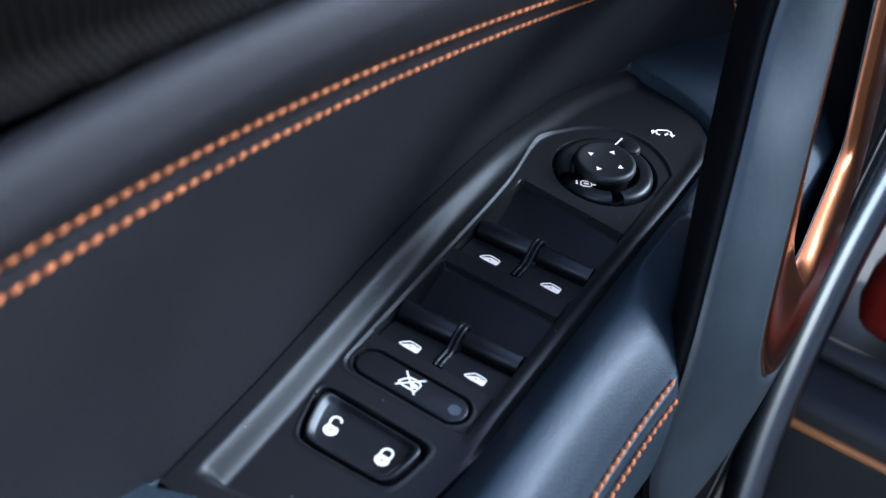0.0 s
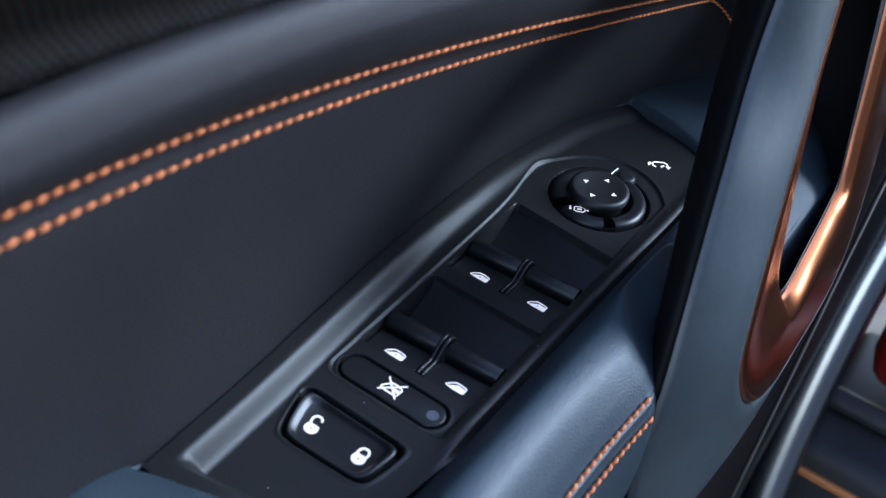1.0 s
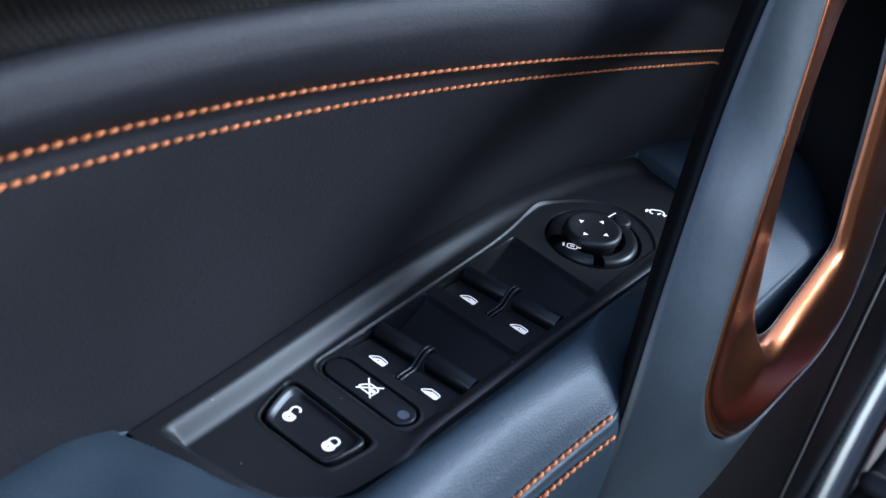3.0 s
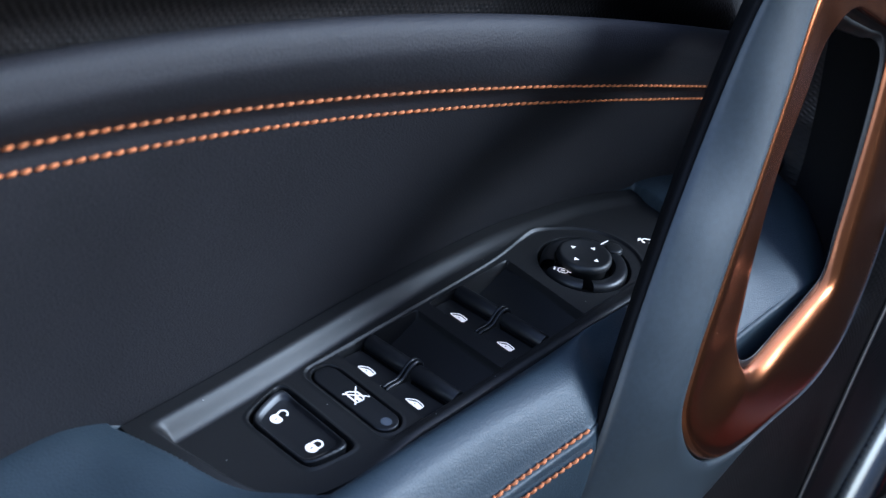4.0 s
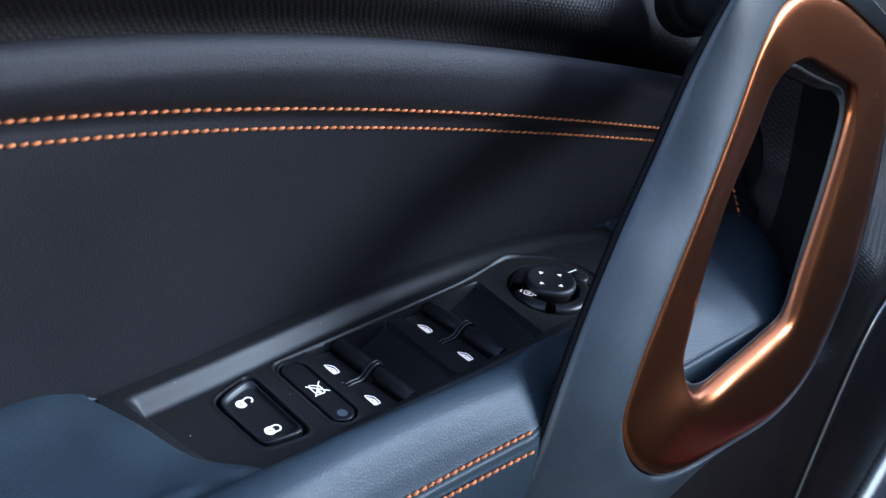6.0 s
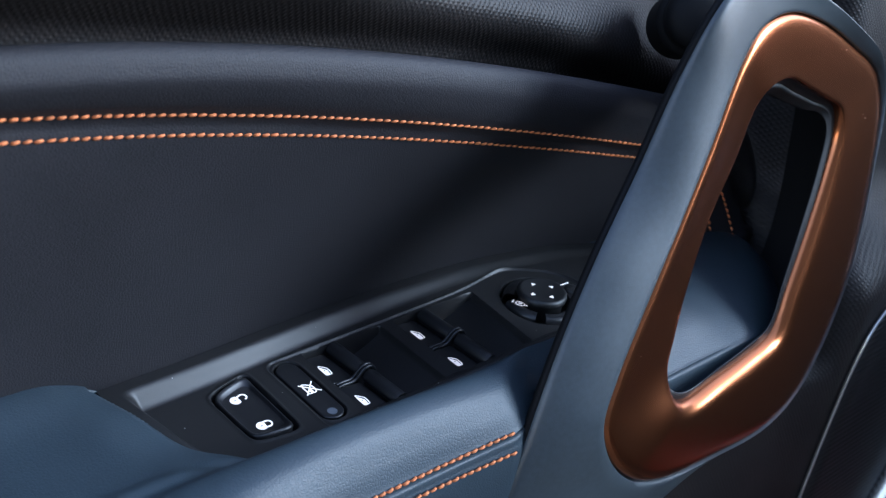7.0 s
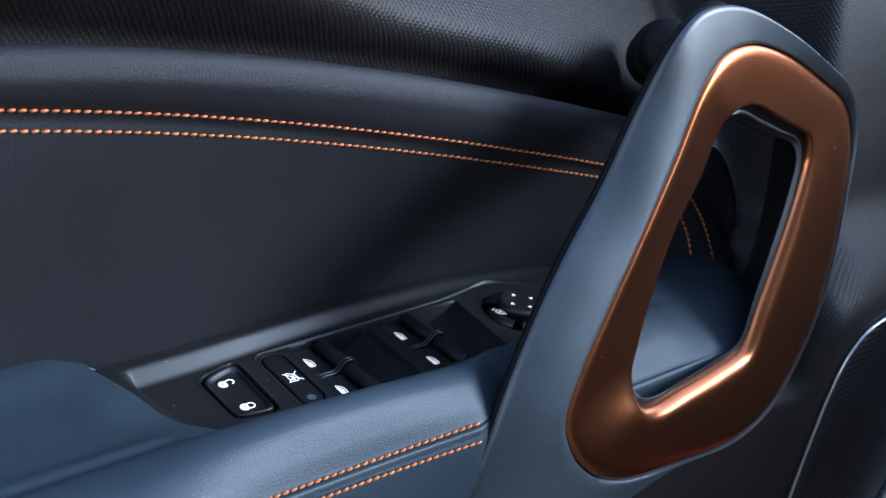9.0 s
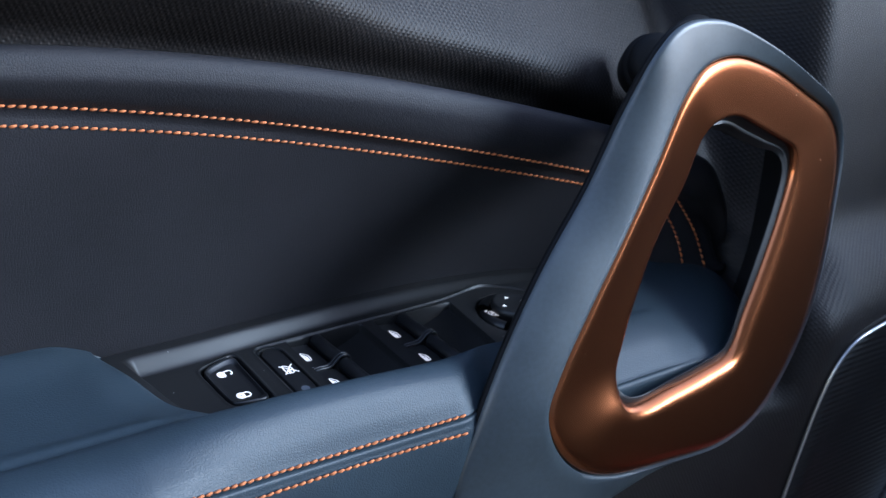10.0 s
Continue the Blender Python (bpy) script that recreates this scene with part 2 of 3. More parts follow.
# ---- bezel of the switches ----
near_y = smooth_curve((-127, -122, -116, -108, -99, -88, -60, 0, 70, 100, 130, 142, 152, 160, 165, 168, 171), (36, 12, -4, -15, -22.5, -27.5, -31, -31.5, -32.5, -33.5, -33.5, -31, -26, -18, -7, 8, 30), 2.2)
rear_x = smooth_curve((-40, -27.5, -22.5, -15, -4, 12, 36, 50), (-60, -88, -99, -108, -116, -122, -127, -130), 3)
rear_wide = smooth_curve((-60, -25, -15, -5, 10, 35, 60), (0.8, 1.0, 4.0, 8.0, 11.5, 13, 13), 3)
rear_high = smooth_curve((-60, -25, -15, -5, 10, 30, 60), (0, 0, 0.3, 0.65, 0.95, 1, 1), 3)


def far_y(x):
    return foot_y(x) - 0.6


def sd_box(x, y, cx, cy, hx, hy, r):
    qx, qy = abs(x - cx) - hx + r, abs(y - cy) - hy + r
    return np.minimum(np.maximum(qx, qy), 0) + np.hypot(np.maximum(qx, 0), np.maximum(qy, 0)) - r


def lock_sd(x, y):
    """Signed distance to the lock button's opening: a four-sided outline with round corners."""
    pts = [(-86.4, -17.0), (-62.6, -20.2), (-62.2, 26.4), (-87.6, 19.6)]
    total = 0.0
    for (ax, ay), (bx, by) in zip(pts, pts[1:] + pts[:1]):
        n = math.hypot(bx - ax, by - ay)
        total = total + np.exp((((x - ax) * (by - ay) - (y - ay) * (bx - ax)) / n) / 2.2)
    return 2.2 * np.log(total) + 1.2


WELLS = ((-33.8, 11.6, -11.5), (20.8, 69.8, 43.0))


def bezel_z(x, y):
    """Height of the moulded bezel: far shoulder, lip round the switches, finger wells, near bead."""
    x, y = np.asarray(x, float), np.asarray(y, float)
    edge = np.interp(x, (-127, -60, 0, 80, 140, 176), (13.6, 13.4, 12.0, 9.1, 7.8, 7.6))
    gap = far_y(x) - y
    rear_gap = x - rear_x(y)
    far_rise = sm(13.4 - gap, 0.0, 8.6)
    rear_rise = rear_high(y) * sm(1.0 - rear_gap / rear_wide(y), 0, 0.55)
    z = 6 + (edge - 6) * (1 - (1 - far_rise) * (1 - rear_rise))
    near = y - near_y(x)
    bead = sm(x, -62, -40) * (1 - sm(x, 128, 150))
    z = z + bead * 1.3 * np.exp(-((near - 4.2) / 2.6) ** 2)
    z = z - 2.6 * (1 - sm(near, -0.2, 2.4)) * sm(x, -70, -40)
    box, disc = sd_box(x, y - 0.02 * (x - 22), 24, 1.4, 79, 26.0, 6), np.hypot((x - 99.5) * 0.93, y - 0.4) - 27.8
    zone = -6 * np.log(np.exp(-np.clip(box, -80, 80) / 6) + np.exp(-np.clip(disc, -80, 80) / 6)) + 0.7
    zone = np.maximum(zone, -24.0 - y)
    z = z - 0.8 * sm(-zone, -0.3, 0.9) + 0.2 * np.exp(-((zone - 0.2) / 0.85) ** 2) * sm(y, -26, -18)
    for x0, x1, cut in WELLS:
        lean = x + 0.05 * y * (x0 > 0)
        d = sd_box(lean - (0.13 * y if x0 > 0 else 0) * sm(x, 50, 68), y, (x0 + x1) / 2, 0.4, (x1 - x0) / 2, 23.9, 0.8)
        u = np.clip((x - cut) / (x1 - cut), 0, 1)
        floor = -7.6 + 9.2 * u**1.5
        z = z * (1 - sm(-d, -0.3, 0.6)) + np.minimum(floor, z) * sm(-d, -0.3, 0.6)
    d = np.hypot(x + 46.2, np.maximum(abs(y - 1.2) - 15.6, 0)) - 6.5
    z = z * (1 - sm(-d, -0.3, 0.6)) + 0.6 * sm(-d, -0.3, 0.6) + 0.3 * np.exp(-((d - 0.7) / 0.6) ** 2)
    d = lock_sd(x, y)
    z = z * (1 - sm(-d, -0.3, 0.6)) - 0.4 * sm(-d, -0.3, 0.6) + 0.3 * np.exp(-((d - 0.8) / 0.7) ** 2)
    d = np.hypot(x - 99, y) - 21.8
    return z * (1 - sm(-d, -0.3, 0.6)) - 1.0 * sm(-d, -0.3, 0.6)


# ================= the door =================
# added wall out of view: cuts the low sky and fills reflections
wall = thing("sky_block_wall", "unseen blue-grey wall added to block low sky light", "wall", kind="structure")
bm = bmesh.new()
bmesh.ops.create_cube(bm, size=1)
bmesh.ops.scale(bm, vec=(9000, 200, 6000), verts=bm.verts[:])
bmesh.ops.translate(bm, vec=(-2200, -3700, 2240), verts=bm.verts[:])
part("sky_block_slab", bm, SKY_BLOCK, wall)

car = thing("car", "red car body with black sill, its door open", "car")
door = thing("door_card", "car door lining of black leatherette with orange double stitching", "door lining")

xs = np.r_[np.arange(-330, 240, 6.0), np.arange(240, 283, 3.0)]
rows = [spline(insert_profile(x), 6) for x in xs]
verts = [(x, y + rounded_front(x), z) for x, r in zip(xs, rows) for y, z in r]
insert = thick(mesh_part("insert_panel", verts, grid_faces(len(xs), len(rows[0]), flip=True), SOFT, door, "padded black leatherette insert", 60, (0, -1, 0)), 3, -1.0)


def stitches(name, path, parent, label, pitch=4.1, radius=0.58, out=(0, -1, 0), slant=0.3):
    """A row of slanted thread stitches along a path."""
    path = np.asarray(path, float)
    gone = np.r_[0, np.cumsum(np.linalg.norm(np.diff(path, axis=0), axis=1))]
    pieces = []
    rng = random.Random(7)
    out = np.asarray(out, float)
    for s in np.arange(0.5, gone[-1] - pitch, pitch):
        a = np.array([np.interp(s + rng.uniform(-0.12, 0.12), gone, path[:, k]) for k in range(3)])
        b = np.array([np.interp(s + pitch * 0.8, gone, path[:, k]) for k in range(3)])
        way = (b - a) / (np.linalg.norm(b - a) + 1e-9)
        side = np.cross(way, out)
        a, b = a + side * slant * rng.uniform(0.7, 1.2), b - side * slant * rng.uniform(0.7, 1.2)
        line = [a - out * 0.8, a + (b - a) * 0.16 + out * 0.3, (a + b) / 2 + out * 0.6, a + (b - a) * 0.84 + out * 0.3, b - out * 0.8]
        r = radius * rng.uniform(0.9, 1.1)
        pieces.append(tube(line, np.array([0.35, 0.9, 1.12, 0.9, 0.35]) * r, 7))
    v, f = joined(pieces)
    return mesh_part(name, v, f, THREAD, parent, label, 80)


hi = [np.array([x, seam_hi_y(x), seam_hi_z(x)]) for x in np.arange(-300, 195, 3.0)]
lo = [np.array([x, seam_lo_y(x), seam_lo_z(x)]) for x in np.arange(-300, 192, 3.0)]
hi += [insert_at(x, float(seam_hi_z(x))) for x in np.arange(195, 206, 3.0)]
lo += [insert_at(x, float(seam_lo_z(x))) for x in np.arange(192, 198, 3.0)]
hi += [insert_at(x, z) for x, z in spline([(209, 63.5), (222, 54.5), (236, 38), (243, 26), (246.5, 16), (248, 5)], 6)]
lo += [insert_at(x, z) for x, z in spline([(201, 57.2), (208, 52.5), (218, 43.5), (226, 31.5), (230.5, 20), (232.5, 6)], 6)]
for path in (hi, lo):
    stitches("stitch_seam", path, insert, "orange thread stitching", out=(0, -0.96, 0.28))

# hard trim behind and below
xs, zs = np.r_[np.arange(-420, 230, 16.0), np.arange(230, 340, 6.0), np.arange(340, 700, 20.0)], np.r_[np.arange(-700, -240, 20.0), np.arange(-240, 100, 6.0), np.arange(100, 240, 2.5), np.arange(240, 340, 8.0)]
X, Z = np.meshgrid(xs, zs, indexing="ij")
verts = np.stack([X, panel_y(X, Z), Z], -1).reshape(-1, 3)
thick(mesh_part("trim_panel", verts, grid_faces(len(xs), len(zs)), GRAINED, door, "grained dark grey plastic trim", 60, (0, -1, 0)), 4, -1.0)

# armrest pad
arm_y, arm_z = poly((-68.04, 4.33, -6.06), -66, 84), poly((7.49, -5.38, 5.19), -66, 84)
xs = np.r_[np.arange(-330, -150, 6.0), np.arange(-150, -80, 0.7), np.arange(-80, 120, 2.5), np.arange(120, 185, 0.8), np.arange(185, 280, 2.5)]
far_top = smooth_curve((-330, -150, -132, -110, 150, 178, 290), (27, 26, 19, 3, 3, 10.5, 11), 5)
mid_top = smooth_curve((-330, -140, -116, -96, 152, 172, 290), (25, 22, 15, 3, 3, 12.5, 13), 5)
near_top = smooth_curve((-330, -130, -104, -84, 135, 160, 290), (25, 23.0, 16, 3.6, 3.6, 10.5, 13), 5)
crest = smooth_curve((-330, -130, -105, -80, -30, 20, 70, 290), (0.0, 0.5, 4.5, 6.0, 4.2, 2.2, 0.6, 0), 12)
fullness = smooth_curve((-330, -140, -105, -30, 20, 70, 290), (0.2, 0.3, 1.0, 0.9, 0.4, 0.0, 0), 12)
roll_top = smooth_curve((-330, -140, -60, 60, 130, 180, 290), (0, 1.5, 0, 0, -0.5, 0, 0), 10)
end_x = lambda y: np.interp(y, (-80, -62, -35, -5, 20), (218, 240, 263, 273, 276))
verts = []
for x in xs:
    c = min(max(x, -150), 30)
    dy, dz = float(arm_y(c)) + 68, float(arm_z(c)) - 7.2
    rt, fy, top = float(roll_top(x)), float(foot_y(x)), float(crest(x))
    fat = float(fullness(x))
    pull = 16 * float(sm(x, 8, 44)) - 15 * float(sm(x, 70, 110))
    fr, rr = float(sm(x, 62, 112)), float(sm(-x, 88, 135))
    prof = [(float(foot_y(x)) + 9, float(far_top(x)) - 1), (float(foot_y(x)) - 2, float(far_top(x))), (min(14, fy - 8), float(mid_top(x))), (min(-10, fy - 16), float(mid_top(x))), (min(-27.5, fy - 22), float(near_top(x))),
            (-33.5, 9.5 + 1.0 * fr + 14.0 * rr + rt + top * 0.3), (-38.5, 15.5 - 4.0 * fr + 7.5 * rr + rt + top * 0.85), (-45, 18.0 - 8 * fr + 4.2 * rr + rt + top + 4.5 * fat + dz * 0.25), (-54 + dy * 0.5, 16.6 - 11 * fr + 3.0 * rr + rt + top * 0.7 + 6.0 * fat + dz * 0.5), (-62.5 + dy * 0.8, 11.6 - 12.5 * fr + 1.5 * rr + rt * 0.8 + top * 0.2 + 3.6 * fat + dz * 0.8), (-67.2 + dy, 7.6 - 12.6 * fr + rt * 0.4 + dz), (-68.3 + dy, 6.1 - 12 * fr + dz), (-66.7 + dy, 5.3 - 12 * fr + dz), (-69.2 + dy, 4.3 - 12 * fr + dz),
            (-70.2 + dy, 1.6 - 11 * fr + dz), (-71.2 + dy, -1.2 - 13 * fr + dz * 0.8), (-72.5 + dy, -10 - 12 * fr + dz * 0.7), (-73.5 + dy, -40), (-64 + dy, -84)]
    for y, z in spline(prof, 34):
        y += pull * float(sm(-y, 34, 62))
        if y > -72:
            front = float(sm(x, 150, 188)) * float(sm(z, -10, -4))
            z = z * (1 - front) + front * (13.5 - 0.0042 * max(0.0, -2 - y) ** 2)
        cut = x - float(end_x(y))
        if cut > -38:
            z -= 0.011 * (cut + 38) ** 2
        verts.append((x, y, z))
V = np.array(verts)
edge_x = np.arange(-131, -40, 0.6)
edge_y = near_y(edge_x)
to_edge = V[:, 1] - near_y(V[:, 0])
rear = np.flatnonzero((V[:, 0] < -62) & (V[:, 0] > -140))
for k in rear:
    to_edge[k] = math.copysign(float(np.hypot(edge_x - V[k, 0], edge_y - V[k, 1]).min()), to_edge[k])
inside = np.minimum.reduce([to_edge, far_y(V[:, 0]) - V[:, 1], 171 - V[:, 0]])
V[:, 2] = np.where((V[:, 0] > -131) & (V[:, 0] < 175), V[:, 2] - 1.2 * sm(inside, -4, 0.0) - 34 * sm(inside, -1.0, 6), V[:, 2])
armrest = mesh_part("armrest_pad", V, grid_faces(len(xs), len(V) // len(xs), flip=True), LEATHER, door, "soft black leather armrest pad", 60, (0, 0, 1))
for a, c in ((arm_y, arm_z), (poly((-71.1, 1.97, -3.61), -51, 69), poly((0.02, -3.56, 1.84), -51, 69))):
    path = [(x, float(a(max(x, -150))) - 0.4, float(c(max(x, -150))) + 0.2) for x in np.arange(-190, 14, 3.0)]
    stitches("stitch_seam", path, armrest, "orange thread stitching", pitch=4.1, radius=0.64, out=(0, -0.9, 0.42), slant=0.3)

# ================= pull handle =================
handle = thing("door_pull_handle", "dark grey door pull handle with a satin bronze trim ring", "door handle", (160, -60, 40))


def face_y(x, z):
    return -83 + 0.22 * z + 0.07 * (x - 165)


RING_OUT = [(176, 164), (152, 160), (137, 147), (116, 113), (95, 83), (72, 52), (54, 26), (46, 8), (52, -11), (69, -29), (92, -40), (140, -49), (196, -55), (230, -47), (258, -24), (280, 10), (291, 56), (292, 101), (280, 121), (250, 138), (210, 156)]
RING_IN = [(185, 132), (167, 131), (156, 125), (144, 104), (124, 80), (109, 52), (101, 31), (97, 17), (99, 5), (105, -4), (116, -9), (142, -8.5), (175, -7), (198, -3), (211, 18), (227, 46), (240, 74), (246, 96), (242, 107), (226, 115), (205, 124)]
BODY = [(172, -34, 179), (143, -34.5, 177.5), (128, -36, 165), (114.5, -35.5, 135.5), (95.5, -39, 97), (67, -48.5, 65.5), (43.5, -57, 32), (25.5, -64.5, -3), (10, -73, -40), (16, -86, -74), (70, -95, -64), (140, -92, -55), (197.5, -89, -58.5), (233, -85, -50), (261.5, -77.5, -26.5), (284, -70, 9), (295.3, -60, 56), (296.5, -50, 103), (285, -44, 126), (253, -41, 146), (212, -37, 166)]
SUB = 7
ro, ri, bo = (spline(p, SUB, closed=True) for p in (RING_OUT, RING_IN, BODY))
ro3 = np.stack([ro[:, 0], face_y(ro[:, 0], ro[:, 1]), ro[:, 1]], 1)
ri3 = np.stack([ri[:, 0], face_y(ri[:, 0], ri[:, 1]) + 1.0, ri[:, 1]], 1)
N = len(ro3)
station = np.arange(N) / SUB
left_side = np.array([sm(s, 1, 3.5) * (1 - sm(s, 6.5, 9)) for s in station])
soft_side = np.array([sm(s, 0, 5) * (1 - sm(s, 6.5, 9)) for s in station])
face_side = np.where(station < 12, 1 - sm(station, 6.5, 9), sm(station, 16, 19))
bo = bo + face_side[:, None] * np.array([-10.0, -9.5, 4.0]) + left_side[:, None] * np.array([0, 0, 2.5])
flank = bo + face_side[:, None] * np.array([1.0, 2.2, -1.0])
ri3 = ri3 + left_side[:, None] * np.array([6.6, 6.1, -4.4])


def shell(steps, name, material, label, smooth=60, parent=handle, close=False):
    """A skin over closed loops of N points, one after the other."""
    v = np.stack(steps, 1).reshape(-1, 3) - np.array([160, -60, 40])
    return mesh_part(name, v, grid_faces(N, len(steps), closed_u=True), material, parent, label, smooth)


back = np.array([0.0, 1.0, 0.0])
steps = [ro3 + back * 6]
crown = np.interp(station, (0, 3, 6, 9, 15, 18, 21), (-0.6, 0.0, 1.7, 2.1, 0.9, -0.4, -0.6))
for w, d in ((0.0, 2.6), (0.02, 1.2), (0.05, 0.3), (0.10, -0.4), (0.2, -0.7), (0.35, -0.9), (0.5, -1.0), (0.62, -1.0), (0.72, -1.0), (0.82, -0.98), (0.89, -0.9), (0.93, -0.7), (0.955, -0.3), (0.972, 0.35), (0.984, 1.2), (0.993, 2.3), (1.0, 3.6)):
    tilt = -1.1 * min(w / 0.76, 1.0) * (1 - sm(w, 0.88, 0.985)) * crown
    loop = ro3 * (1 - w) + ri3 * w + back * (d + tilt + left_side * math.sin(w * math.pi))[:, None]
    steps.append(loop)
steps.append(ri3 + back * 5)
ring_part = shell(steps, "trim_ring", BRONZE, "satin bronze trim ring")

# soft-painted grip around the ring
steps = [ro3 + back * 6, ro3 + (bo - ro3) * 0.012 + back * 1.2, ro3 + (bo - ro3) * 0.05 + back * 0.1]
for w in (0.12, 0.24, 0.36, 0.48, 0.6, 0.7, 0.8, 0.88, 0.95):
    swell = np.array([-0.35, -1.0, 0.2]) * math.sin(w**1.15 * math.pi) * 2.0
    steps.append(ro3 * (1 - w) + bo * w + swell * (0.15 + 0.85 * soft_side)[:, None])
steps += [bo + back * 0.6, bo + back * 2.2]
shell(steps, "grip_face", GRIP, "grey-black soft-painted grip")
centre = bo.mean(0)
inw = centre - bo
inw[:, 1] = 0
inw /= np.linalg.norm(inw, axis=1)[:, None]
deep = np.array([6 + 44 * sm(s, 9, 11) * (1 - sm(s, 19, 20.6)) for s in station])
steps = [bo + back * 2.0 + inw * 0.5, bo + back * 3.2 + inw * 1.6, bo + back * 4.4 + inw * 0.4]
for w in (0.35, 0.7, 0.95):
    steps.append(bo + back * 4.6 + (flank - bo) * w * face_side[:, None])
reach = np.interp(station, (0, 1.5, 4, 5, 6, 7, 8, 9), (0, 32, 40, 38, 29, 14, 4, 0))[:, None] * np.array([0.91, 0.415, 0.0])
for w, i in ((0.75, 0.4), (0.92, 1.6), (1.0, 4.0)):
    steps.append(flank + back * np.maximum(deep * w, 4.8 + 0.6 * w)[:, None] + inw * i * (reach[:, :1] == 0) + reach * (w * 2.2 - 1.2))
bk = flank + back * deep[:, None] + inw * 9 + reach
wall_deep = np.interp(station, (0, 2, 7, 9, 17.5, 19.5, 21), (1, 1, 0.9, 0.08, 0.08, 0.8, 1))
skirt = flank + back * np.maximum(deep * 0.2, 5.5)[:, None] + inw * 11 + reach
steps += [bk, skirt, ri3 + back * (3.4 + 12.6 * wall_deep)[:, None]]
shell(steps, "back_shell", SHELL, "black plastic rear shell")
inw2 = np.stack([ri3.mean(0)] * N) - ri3
inw2[:, 1] = 0
inw2 /= np.linalg.norm(inw2, axis=1)[:, None]
inset = np.interp(station, (0, 1, 2, 4, 8, 10, 13, 15, 17, 18, 19, 21), (10, 8, 3, 1.0, 1.0, 2.6, 3.8, 4.4, 4.6, 6.0, 9, 10))
shape = ((0.0, 4.2, -0.5), (0.06, 4.3, 0.5), (0.18, 5.0, 0.7), (0.34, 6.6, 0.7), (0.4, 6.2, 0.7), (0.5, 5.8, 0.7), (0.58, 6.4, 0.7), (0.7, 8.4, 0.8), (0.9, 9.6, 0.9), (1.0, 10.6, 0.9), (1.0, 15.0, 1.0), (0.7, 17.0, 0.5))
shell([ri3 + back * (4.2 + (d - 4.2) * wall_deep)[:, None] + inw2 * (w * inset + e)[:, None] for w, d, e in shape], "liner", KNOB, "black plastic inner liner")

# post that carries the top of the handle
aim = np.array([-0.62, -0.66, 0.42])
middle = np.array([167.0, -4.0, 149.0])
side = np.cross(aim, (0, 0, 1.0))
side /= np.linalg.norm(side)
rise = np.cross(side, aim)
verts, faces = [], []
cap_rows = ((0.1, 6.0), (6.0, 5.8), (11.0, 5.0), (14.0, 3.2), (15.3, 0.6), (15.6, -3.0), (15.0, -10.0), (15.6, -10.6), (17.4, -12.0), (17.6, -16.0), (17.0, -40.0))
for r, h in cap_rows:
    for a in np.arange(40) * math.pi / 20:
        verts.append(middle + aim * h + side * r * math.cos(a) + rise * r * math.sin(a) - np.array([160, -60, 40]))
for i in range(len(cap_rows) - 1):
    faces += [(i * 40 + k, i * 40 + (k + 1) % 40, (i + 1) * 40 + (k + 1) % 40, (i + 1) * 40 + k) for k in range(40)]
mesh_part("mounting_post", verts, faces, SHELL, handle, "black round mounting post", 50)

# rounded lower edge of the door trim
line = spline([(262, -150, -760), (290, -140, -640), (325, -126, -500), (368, -108, -370), (416, -102, -240), (462, -105, -120), (510, -104, 0)], 8)
v, f = tube(line + np.array([17, 10, -4]), 17.0, 28)
mesh_part("edge_moulding", v, f, EDGE, door, "rounded satin grey metal lower edge", 60)

# ================= speaker =================
speaker = thing("door_speaker", "black ribbed door speaker grille with satin chrome edge", "speaker")
edge = spline([(286, -420), (293, -320), (296, -240), (297.5, -180), (298, -130), (299.5, -90), (302.5, -58), (309, -36), (321, -22), (345, -15), (400, -10), (520, -6)], 8)
pod_y = lambda x, z: -85.0 - 0.02 * (np.asarray(x, float) - 300) + 0 * np.asarray(z, float)
edge3 = np.stack([edge[:, 0], pod_y(edge[:, 0], edge[:, 1]), edge[:, 1]], 1)
out_x, out_z = -np.gradient(edge[:, 1]), np.gradient(edge[:, 0])
n = np.hypot(out_x, out_z)
out3 = np.stack([-np.abs(out_x) / n, 0 * n, out_z / n], 1)
verts = np.stack([edge3 + out3 * o + back * d for o, d in ((0.0, 0.8), (1.6, 0.9), (3.0, 2.0), (3.8, 4.5), (4.4, 20), (5.0, 60))], 1).reshape(-1, 3)
mesh_part("housing", verts, grid_faces(len(edge3), 6), GRAINED, speaker, "dark grey housing", 60)
v, f = tube(edge3 + np.array([0, -1.0, 0]), 1.1, 10)
mesh_part("edge_trim", v, f, CHROME, speaker, "satin chrome edge line", 60)
zs = np.arange(-420, -6.2, 0.8)
verts, cols = [], np.linspace(0, 1, 14)
for z in zs:
    x0 = float(np.interp(z, edge[:, 1], edge[:, 0]))
    for c in cols:
        x = x0 + 0.6 + (660 - x0) * c
        verts.append((x, float(pod_y(x, z)) + 0.6 + 0.3 * math.sin(z * 2 * math.pi / 4.8), z))
thick(mesh_part("grille", verts, grid_faces(len(zs), len(cols), flip=True), KNOB, speaker, "black ribbed grille", 80, (0, -1, 0)), 2, -1.0)

